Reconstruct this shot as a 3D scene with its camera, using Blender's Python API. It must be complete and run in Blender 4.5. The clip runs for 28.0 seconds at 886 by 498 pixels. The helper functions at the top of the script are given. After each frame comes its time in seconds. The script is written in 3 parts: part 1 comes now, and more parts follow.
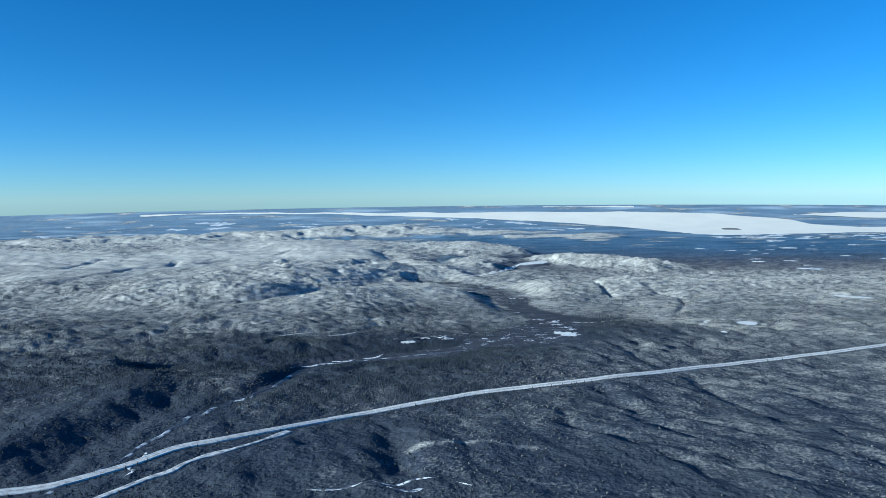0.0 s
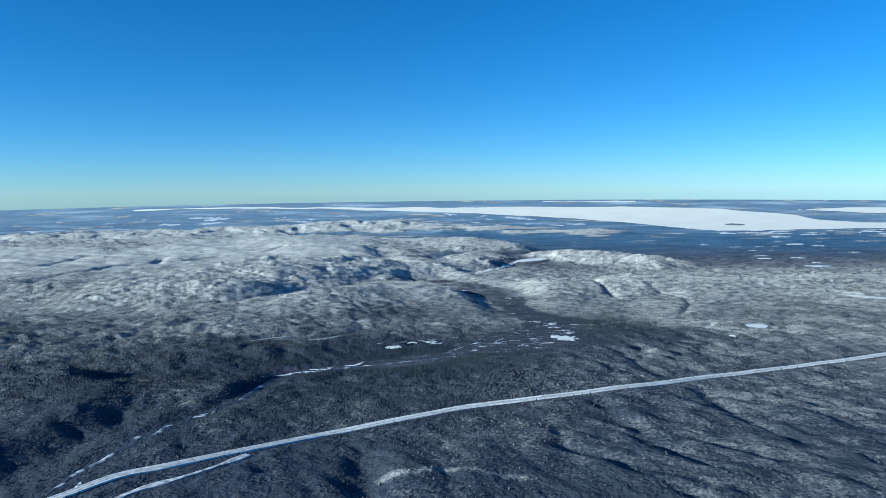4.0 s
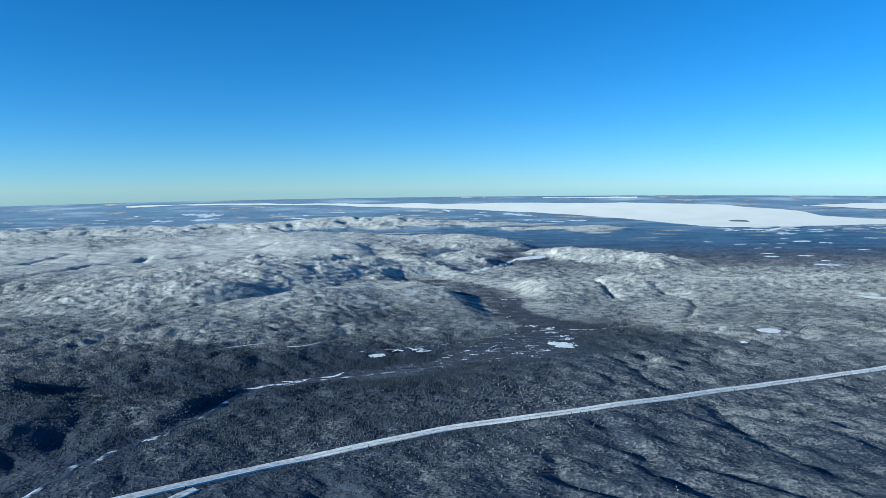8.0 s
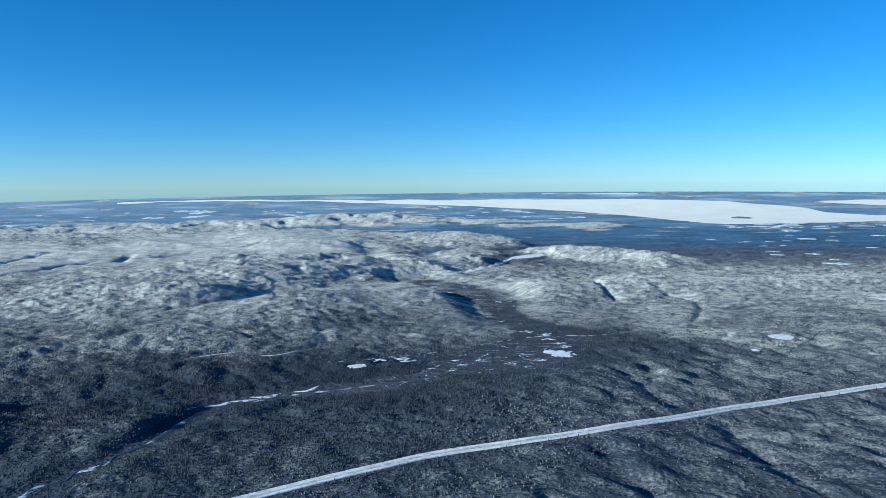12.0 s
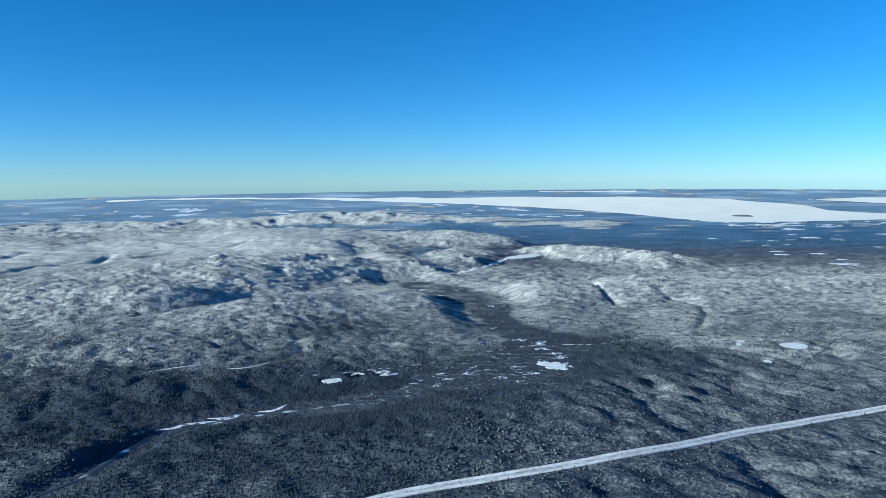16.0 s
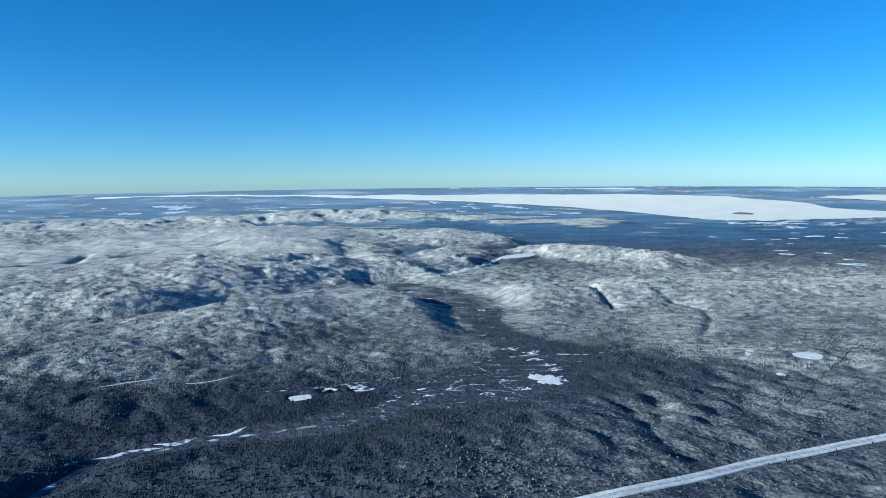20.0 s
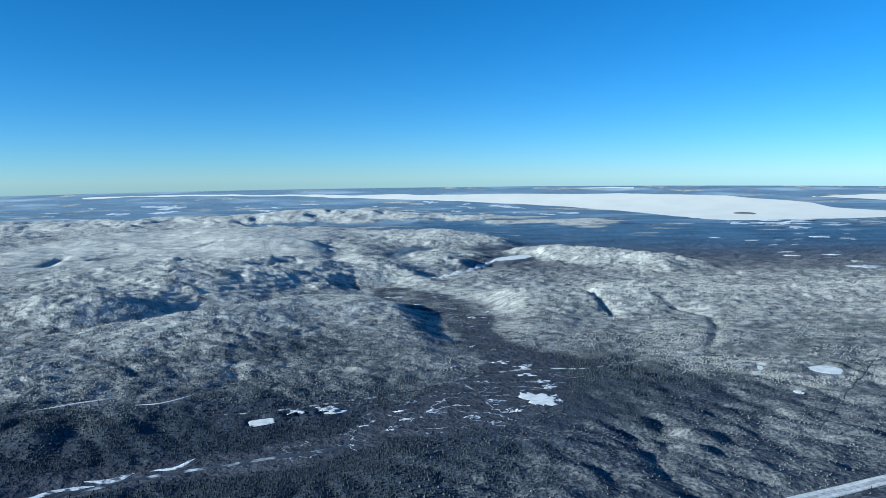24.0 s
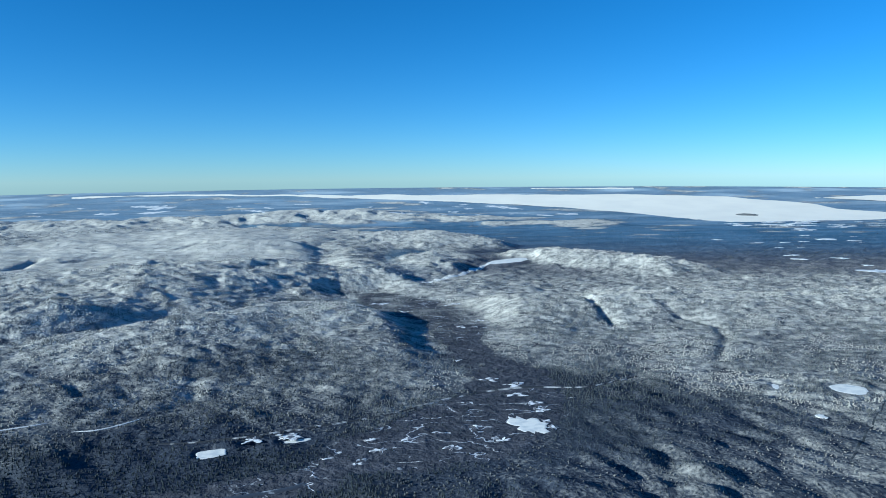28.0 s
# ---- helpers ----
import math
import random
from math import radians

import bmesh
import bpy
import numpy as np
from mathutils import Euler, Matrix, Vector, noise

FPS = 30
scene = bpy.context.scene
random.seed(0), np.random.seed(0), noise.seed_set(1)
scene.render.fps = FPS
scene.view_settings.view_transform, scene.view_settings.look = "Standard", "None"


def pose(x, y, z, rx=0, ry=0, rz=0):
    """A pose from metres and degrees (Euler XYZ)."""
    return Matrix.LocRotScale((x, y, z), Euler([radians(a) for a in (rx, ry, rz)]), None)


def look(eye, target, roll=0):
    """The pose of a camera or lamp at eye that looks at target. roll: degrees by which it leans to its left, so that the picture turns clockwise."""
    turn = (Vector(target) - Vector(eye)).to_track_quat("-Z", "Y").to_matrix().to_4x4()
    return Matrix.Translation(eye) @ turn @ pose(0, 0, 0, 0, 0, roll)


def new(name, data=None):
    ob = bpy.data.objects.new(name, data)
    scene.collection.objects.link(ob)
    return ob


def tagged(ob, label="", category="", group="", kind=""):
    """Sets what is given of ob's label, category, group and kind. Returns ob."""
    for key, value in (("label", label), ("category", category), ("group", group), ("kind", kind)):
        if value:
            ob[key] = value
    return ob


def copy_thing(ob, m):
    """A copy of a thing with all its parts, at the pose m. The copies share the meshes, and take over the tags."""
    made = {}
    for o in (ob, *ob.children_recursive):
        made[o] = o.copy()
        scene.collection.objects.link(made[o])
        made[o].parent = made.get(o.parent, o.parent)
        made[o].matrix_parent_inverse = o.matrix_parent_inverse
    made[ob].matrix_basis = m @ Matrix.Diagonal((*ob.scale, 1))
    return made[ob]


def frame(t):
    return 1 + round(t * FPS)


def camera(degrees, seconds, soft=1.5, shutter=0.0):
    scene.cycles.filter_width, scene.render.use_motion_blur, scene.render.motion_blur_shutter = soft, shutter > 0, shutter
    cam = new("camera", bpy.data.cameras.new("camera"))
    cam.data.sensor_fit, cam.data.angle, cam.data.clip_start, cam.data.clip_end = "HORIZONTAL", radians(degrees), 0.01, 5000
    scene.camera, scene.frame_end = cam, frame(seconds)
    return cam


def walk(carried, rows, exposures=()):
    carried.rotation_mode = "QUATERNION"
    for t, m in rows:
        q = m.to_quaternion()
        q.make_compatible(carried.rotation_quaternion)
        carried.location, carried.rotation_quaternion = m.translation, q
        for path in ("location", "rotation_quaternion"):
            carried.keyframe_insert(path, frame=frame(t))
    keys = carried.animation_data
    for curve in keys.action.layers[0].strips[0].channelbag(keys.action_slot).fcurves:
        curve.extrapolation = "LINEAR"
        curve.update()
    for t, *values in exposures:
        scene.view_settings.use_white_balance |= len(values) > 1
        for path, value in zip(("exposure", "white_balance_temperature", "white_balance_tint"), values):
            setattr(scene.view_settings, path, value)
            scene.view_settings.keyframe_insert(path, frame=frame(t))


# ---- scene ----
cam = camera(64, 28.0, soft=0.5)
WAY = [
    (0.0, pose(0.00, 0.00, 230.00, 85.793, 0, -0.000) @ pose(0, 0, 0, 0, 0, -0.712)),
    (1.0, pose(4.92, 20.20, 229.74, 85.662, 0, 0.003) @ pose(0, 0, 0, 0, 0, -0.701)),
    (3.0, pose(14.74, 60.67, 229.22, 85.465, 0, 0.078) @ pose(0, 0, 0, 0, 0, -0.651)),
    (6.0, pose(29.06, 122.10, 228.46, 85.184, 0, 0.120) @ pose(0, 0, 0, 0, 0, -0.686)),
    (9.0, pose(42.46, 184.08, 227.68, 84.974, 0, 0.211) @ pose(0, 0, 0, 0, 0, -0.694)),
    (12.0, pose(55.17, 245.40, 226.72, 84.741, 0, 0.151) @ pose(0, 0, 0, 0, 0, -0.696)),
    (15.0, pose(67.77, 306.51, 225.58, 84.605, 0, 0.049) @ pose(0, 0, 0, 0, 0, -0.721)),
    (18.0, pose(80.85, 367.31, 224.07, 84.449, 0, -0.103) @ pose(0, 0, 0, 0, 0, -0.671)),
    (21.0, pose(94.60, 428.07, 222.16, 84.313, 0, -0.211) @ pose(0, 0, 0, 0, 0, -0.688)),
    (24.0, pose(108.67, 489.54, 220.05, 84.312, 0, -0.297) @ pose(0, 0, 0, 0, 0, -0.732)),
    (27.0, pose(123.19, 551.38, 217.78, 84.342, 0, -0.338) @ pose(0, 0, 0, 0, 0, -0.627)),
    (28.0, pose(128.03, 571.99, 217.02, 84.352, 0, -0.352) @ pose(0, 0, 0, 0, 0, -0.591)),
]

walk(cam, WAY, exposures=[(0.0, 1.0, 5170, -6), (28.0, 1.0, 5170, -6)])

# ---------------------------------------------------------------- light
SUN_HEIGHT, SUN_LEFT = 16.0, 112.0      # degrees above the skyline, degrees to the left of the flight's first heading
to_sun = Vector((-math.sin(radians(SUN_LEFT)) * math.cos(radians(SUN_HEIGHT)),
                 math.cos(radians(SUN_LEFT)) * math.cos(radians(SUN_HEIGHT)), math.sin(radians(SUN_HEIGHT))))
world = bpy.data.worlds.new("winter_sky")
scene.world = world
world.use_nodes = True
wn = world.node_tree.nodes
sky = wn.new("ShaderNodeTexSky")
sky.sky_type, sky.sun_disc = "NISHITA", False
sky.sun_elevation, sky.sun_rotation = radians(SUN_HEIGHT), radians(-SUN_LEFT)
sky.altitude, sky.air_density, sky.dust_density, sky.ozone_density = 1280, 0.84, 0.12, 5.3
deep = wn.new("ShaderNodeHueSaturation")      # the deep blue of cold, clear air
deep.inputs["Saturation"].default_value = 1.12
world.node_tree.links.new(sky.outputs[0], deep.inputs["Color"])
world.node_tree.links.new(deep.outputs[0], wn["Background"].inputs[0])
wn["Background"].inputs[1].default_value = 0.067
sun_data = bpy.data.lights.new("sun", "SUN")
sun_data.energy, sun_data.angle, sun_data.color = 5.0, radians(0.6), (1.0, 0.90, 0.77)
sun = new("sun", sun_data)
sun.matrix_world = look((0, 0, 900), Vector((0, 0, 900)) - to_sun)


# ---------------------------------------------------------------- relief
def smooth(a, lo, hi):
    u = np.clip((a - lo) / (hi - lo), 0, 1)
    return u * u * (3 - 2 * u)


def lattice(i, j, seed):
    n = (i.astype(np.int64) * 374761393 + j.astype(np.int64) * 668265263 + seed * 974711) & 0x7FFFFFFF
    n = ((n ^ (n >> 13)) * 1274126177) & 0x7FFFFFFF
    n = n ^ (n >> 16)
    return (n & 0xFFFF) / 65535.0


def value_noise(x, y, size, seed):
    u, v = x / size, y / size
    i, j = np.floor(u), np.floor(v)
    a, b = u - i, v - j
    a, b = a * a * (3 - 2 * a), b * b * (3 - 2 * b)
    p = lattice(i, j, seed) * (1 - a) + lattice(i + 1, j, seed) * a
    q = lattice(i, j + 1, seed) * (1 - a) + lattice(i + 1, j + 1, seed) * a
    return (p * (1 - b) + q * b) * 2 - 1


def fbm(x, y, size, seed, octaves=3):
    total, amp = 0.0, 1.0
    for k in range(octaves):
        c, s = math.cos(0.6 + k), math.sin(0.6 + k)
        total = total + amp * value_noise(x * c - y * s, x * s + y * c, size / 2 ** k, seed + 17 * k)
        amp *= 0.5
    return total


def to_line(x, y, line):
    """Distance to a line of points, and the share of the way along it."""
    best, along = None, None
    n = len(line) - 1
    for k in range(n):
        (ax, ay), (bx, by) = line[k], line[k + 1]
        dx, dy = bx - ax, by - ay
        u = np.clip(((x - ax) * dx + (y - ay) * dy) / (dx * dx + dy * dy), 0, 1)
        d = np.hypot(x - ax - u * dx, y - ay - u * dy)
        if best is None:
            best, along = d, (k + u) / n
        else:
            along = np.where(d < best, (k + u) / n, along)
            best = np.minimum(best, d)
    return best, along


def inside(x, y, outline):
    """Signed distance to an outline, above 0 within it."""
    x, y = np.asarray(x, float), np.asarray(y, float)
    odd = np.zeros(x.shape, bool)
    pts = list(outline)
    for k in range(len(pts)):
        (ax, ay), (bx, by) = pts[k], pts[(k + 1) % len(pts)]
        if ay == by:
            continue
        odd ^= ((ay > y) != (by > y)) & (x < (bx - ax) * (y - ay) / (by - ay) + ax)
    d, _ = to_line(x, y, pts + [pts[0]])
    return np.where(odd, d, -d)


# ridges and knolls: start, end, height, half width, and where it differs the half width to the right of the way from start to end
HILLS = [((-405, 1396), (-230, 1520), 18, 52, 205), ((-230, 1520), (-105, 1650), 29, 55, 200), ((-105, 1640), (40, 1540), 13, 80, 165), ((-640, 1600), (-480, 1590), 40, 150),
    ((-430, 1690), (-320, 1906), 28, 140), ((-419, 1998), (-243, 2040), 42, 200), ((-1986, 2753), (-622, 2940), 44, 600),
    ((-623, 2856), (-352, 2647), 40, 248), ((-1022, 1882), (-470, 1869), 41, 280), ((-400, 590), (-380, 850), 8, 66, 44),
    ((-610, 955), (-430, 915), 13, 32, 62), ((-802, 795), (-454, 773), 4, 105), ((-1047, 1188), (-697, 1144), 10, 244),
    ((210, 1747), (465, 1812), 22, 126), ((477, 1801), (1009, 1816), 20, 152), ((123, 1991), (344, 2248), 4, 84),
    ((404, 2532), (670, 2317), 30, 139), ((-45, 2089), (-112, 2463), 20, 125), ((-160, 2060), (-30, 2050), 24, 110), ((-44, 2980), (123, 2936), 35, 208),
    ((133, 2512), (133, 2339), 17, 89), ((-2148, 3673), (-1285, 3742), 35, 261), ((-1285, 3742), (-591, 3966), 33, 255),
    ((-675, 3977), (-325, 4029), 36, 244), ((-324, 4050), (206, 3916), 17, 222), ((227, 3850), (790, 3740), 10, 177),
    ((-1712, 3351), (-938, 3523), 19, 153), ((-734, 3621), (-215, 3608), 4, 137), ((-224, 894), (103, 997), 4, 77),
    ((103, 997), (348, 1111), 4, 95), ((768, 2072), (1438, 1969), 8, 177), ((-1286, 3615), (-982, 3727), 25, 81)]
CUTS = [([(270, 1094), (279, 1010), (290, 972)], 4, 11), ([(320, 895), (323, 793), (339, 740), (361, 689)], 4.5, 12), ([(302, 1174), (305, 1099), (293, 1050)], 3, 10),
    ([(192, 838), (203, 757), (214, 696), (232, 650)], 3.5, 10), ([(394, 895), (422, 831), (517, 836)], 3, 8), ([(125, 715), (170, 659)], 4, 12), ([(-58, 681), (-38, 579)], 7, 17),
    ([(389, 1808), (386, 1733), (391, 1687), (396, 1644)], 7, 8),
    ([(514, 1682), (552, 1632), (540, 1570), (516, 1526), (484, 1454)], 4.5, 8), ([(267, 1208), (311, 1173)], 5, 10),
    ([(-410, 1455), (-290, 1555), (-165, 1690)], 6, 32),
    ([(-896, 2369), (-869, 2194), (-815, 1969), (-853, 1819), (-927, 1698)], 8, 15),
    ([(-1086, 2457), (-1175, 2407), (-1204, 2261), (-1238, 2176)], 7, 13), ([(-807, 2347), (-731, 2427)], 8, 9),
    ([(-262, 1990), (-215, 2030)], 16, 22), ([(185, 2238), (262, 2363), (340, 2481)], 9, 45),
    ([(-806, 2503), (-605, 2530), (-551, 2602)], 8, 7), ([(-831, 2371), (-733, 2416)], 6, 7),
    ([(-1053, 2673), (-697, 2809)], 9, 9), ([(-660, 2939), (-420, 2854)], 9, 9), ([(-1150, 2532), (-949, 2581)], 8, 9),
    ([(-146, 2258), (-205, 2600)], 16, 50), ([(667, 1417), (592, 1238)], 4, 14), ([(-339, 588), (-330, 667), (-315, 751), (-297, 834)], 4, 30)]


def rise(x, y):
    """The far plain, which climbs gently towards the skyline."""
    u = np.clip((y - 3400) / 1560, 0, 1)
    return np.maximum(165 * u * u - 30 * (x / 3000) ** 2 * u, 0)


def base(x, y):
    """The plain under the hills, which sinks to the right of the flight."""
    hollow = 4 * np.exp(-((x + 180) / 100) ** 2 - ((y - 960) / 140) ** 2)
    floor = 3 - 8 * smooth(x, -280, -60) * smooth(y, 600, 750) - 9 * smooth(x, 200, 420) * smooth(y, 750, 950) - 3 * smooth(x, -150, 160) * smooth(y, 1100, 1400)
    return rise(x, y) + floor * (1 - smooth(y, 2700, 3400)) - hollow


def relief(x, y):
    total = np.zeros(np.broadcast(x, y).shape)
    warp = 18 + 40 * smooth(y, 1500, 3000)
    x, y = x + warp * fbm(x, y, 170, 61, 3), y + warp * fbm(x, y, 150, 67, 3)
    for a, b, h, w, *other in HILLS:
        d, _ = to_line(x, y, [a, b])
        if other:
            side = (x - a[0]) * (b[1] - a[1]) - (y - a[1]) * (b[0] - a[0])
            side = side / math.hypot(b[0] - a[0], b[1] - a[1])
            w = w + (other[0] - w) * smooth(side, -15, 15)
        h = h * (1 - 0.35 * smooth(y, 3200, 3400) * smooth(fbm(x, y, 150, 83, 3), -0.4, 0.6))
        total = total + (h * np.exp(-(d / w) ** 2 - 0.25 * (d / w) ** 4)) ** 4
    return total ** 0.25


def height(x, y, fine=True):
    x, y = np.asarray(x, float), np.asarray(y, float)
    z = base(x, y)
    hills = relief(x, y)
    cut = np.zeros_like(hills)
    for line, h, w in CUTS:
        d, _ = to_line(x, y, line)
        cut = np.maximum(cut, h * np.exp(-(d / w) ** 2))
    near = 1 - smooth(y, 3950, 4400)
    rough = smooth(hills, 4, 18) * (1 - 0.75 * bald(x, y))
    z = z + hills - cut + near * (1.0 + 3.0 * rough) * (fbm(x, y, 130, 5, 2) + 0.6)
    if fine:
        even = z
        # rounded hummocks on the slopes, sharp hollows between them
        closer = 1 - smooth(y, 2250, 2750)
        swell = (5 + 3 * smooth(y, 2700, 3200)) * np.abs(fbm(x, y * 1.1, 62, 9, 2)) + (7 - 2.5 * closer) * np.abs(fbm(x * 0.8, y, 24, 23, 2))
        rim = inside(x, y, UPLAND) + 50 * fbm(x, y, 120, 15, 3)
        hummocky = np.maximum(0.75 * smooth(inside(x, y, HUMMOCKS), -60, 60), 0.75 * smooth(y - 0.6 * np.clip(x, -380, 0), 1170, 1330) * closer) * (1 - 0.8 * smooth(rim, -190, 20))
        swell = swell + closer * (2.4 + 2.2 * hummocky * (1 - 0.45 * smooth(-x, 430, 560) * (1 - smooth(y, 1150, 1350)))) * np.abs(fbm(x * 0.7, y, 9.5, 29, 1))
        slopes = (0.10 + 0.30 * smooth(y, 1800, 2100) * (1 - smooth(y, 2800, 3100)) + 0.36 * rough * (1 - 0.6 * smooth(rim, -190, 20)) + 0.42 * hummocky) * (1 - 0.85 * bald(x, y))
        # the near ridge is one smooth back
        back = smooth(-to_line(x, y, [(-405, 1390), (-230, 1510), (-67, 1665), (40, 1560)])[0], -190, -70)
        slopes = slopes * (1 - 0.45 * back)
        z = z + near * slopes * swell * (0.35 + 0.65 * smooth(y - 0.6 * np.clip(x, -380, 0), 1080, 1280))
        z = z + smooth(y, 3100, 3300) * near * smooth(hills, 3, 14) * (4.5 * np.abs(fbm(x * 0.4, y, 80, 87, 3)) - 2.5)
        # long shelves and shallow gullies of the bare upland
        z = z + bald(x, y) * (4.5 * np.abs(fbm(x * 0.28 + 0.12 * y, y, 48, 43, 3)) + 1.0 * fbm(x, y, 22, 47, 2))
        # short slanting folds of the plain by the river
        along, over = (x - 1.2 * y) / 1.56, (1.2 * x + y) / 1.56
        lie = smooth(x, 60, 260) * (1 - 0.8 * smooth(y, 1300, 1480)) * (1 - smooth(y, 1600, 1750)) * (1 - 0.7 * rough) + 0.35 * (1 - smooth(x, 0, 200)) * (1 - smooth(y, 950, 1050))
        z = z + lie * (2.4 * np.abs(fbm(along / 2.2, over, 24, 71, 2)) + 2.0 * fbm(along / 2, over, 14, 73, 1))
        # low folds of the near ground
        z = z + (2.8 + 1.2 * smooth(y, 850, 950)) * np.abs(fbm(x * 1.3 + 0.5 * y, y * (0.7 + 0.3 * smooth(y, 850, 950)), 60, 41, 3)) * (1 - smooth(y, 1220, 1400))
        d = np.minimum.reduce([to_line(x, y, ROAD)[0], to_line(x, y, SIDE_ROAD)[0] + 4, to_line(x, y, TRACK)[0] + 6, to_line(x, y, VALLEY_TRACK)[0] + 8])
        bed = smooth(-d, -26, -9)
        z = z * (1 - bed) + bed * (even + 0.8)
    flat = np.maximum(smooth(inside(x, y, BOG), -80, 5), smooth(-to_line(x, y, RIVER)[0], -30, -6))
    for px, py, a, b, turn, _ in PONDS:
        c, s = math.cos(radians(turn)), math.sin(radians(turn))
        u, v = (x - px) * c + (y - py) * s, (y - py) * c - (x - px) * s
        level = smooth(-np.hypot(u / a, v / b), -1.7, -1.05)
        z = z * (1 - level) + level * pond_level(px, py)
    return z * (1 - flat) + flat * base(x, y)


def pond_level(px, py):
    return float(base(px, py)) + (9.0 if py > 2000 else 4.0 if px > 400 else 2.0 if px < -30 else 0.0)


def bald(x, y):
    """Treeless upland."""
    d = inside(x, y, UPLAND) + 35 * fbm(x, y, 160, 15, 3)
    return smooth(d, -25, 45)


# ---------------------------------------------------------------- materials
def material(name, rough=0.9):
    mat = bpy.data.materials.new(name)
    mat.use_nodes = True
    nt = mat.node_tree
    bsdf = nt.nodes["Principled BSDF"]
    bsdf.inputs["Roughness"].default_value = rough
    bsdf.inputs["Specular IOR Level"].default_value = 0.15
    return mat, nt, bsdf


def noise_node(nt, size, detail=4.0, stretch=(1, 1, 1)):
    """Noise whose marks are about size metres across."""
    geo = nt.nodes.new("ShaderNodeNewGeometry")
    mul = nt.nodes.new("ShaderNodeVectorMath")
    mul.operation = "MULTIPLY"
    mul.inputs[1].default_value = [s / size for s in stretch]
    nt.links.new(geo.outputs["Position"], mul.inputs[0])
    tex = nt.nodes.new("ShaderNodeTexNoise")
    tex.inputs["Scale"].default_value = 1.0
    tex.inputs["Detail"].default_value = detail
    nt.links.new(mul.outputs[0], tex.inputs["Vector"])
    return tex.outputs["Fac"]


def span(nt, value, lo, hi, a=0.0, b=1.0):
    m = nt.nodes.new("ShaderNodeMapRange")
    for k, v in zip((1, 2, 3, 4), (lo, hi, a, b)):
        m.inputs[k].default_value = v
    nt.links.new(value, m.inputs[0])
    return m.outputs[0]


def mixed(nt, fac, a, b):
    m = nt.nodes.new("ShaderNodeMix")
    m.data_type = "RGBA"
    for socket, v in ((m.inputs[0], fac), (m.inputs[6], a), (m.inputs[7], b)):
        if isinstance(v, (tuple, float, int)):
            socket.default_value = (*v, 1) if isinstance(v, tuple) else v
        else:
            nt.links.new(v, socket)
    return m.outputs[2]


def calc(nt, op, a, b):
    m = nt.nodes.new("ShaderNodeMath")
    m.operation, m.use_clamp = op, True
    for k, v in ((0, a), (1, b)):
        if isinstance(v, (float, int)):
            m.inputs[k].default_value = v
        else:
            nt.links.new(v, m.inputs[k])
    return m.outputs[0]


def stored(nt, name):
    a = nt.nodes.new("ShaderNodeAttribute")
    a.attribute_name = name
    return a.outputs["Fac"]


def bump(nt, bsdf, value, depth):
    b = nt.nodes.new("ShaderNodeBump")
    b.inputs["Strength"].default_value = 0.9
    b.inputs["Distance"].default_value = depth
    nt.links.new(value, b.inputs["Height"])
    nt.links.new(b.outputs[0], bsdf.inputs["Normal"])


SNOW, DEEP_SNOW = (0.54, 0.535, 0.505), (0.40, 0.40, 0.38)
HEATH, TWIGS, MOSS = (0.040, 0.050, 0.073), (0.026, 0.034, 0.053), (0.043, 0.052, 0.069)


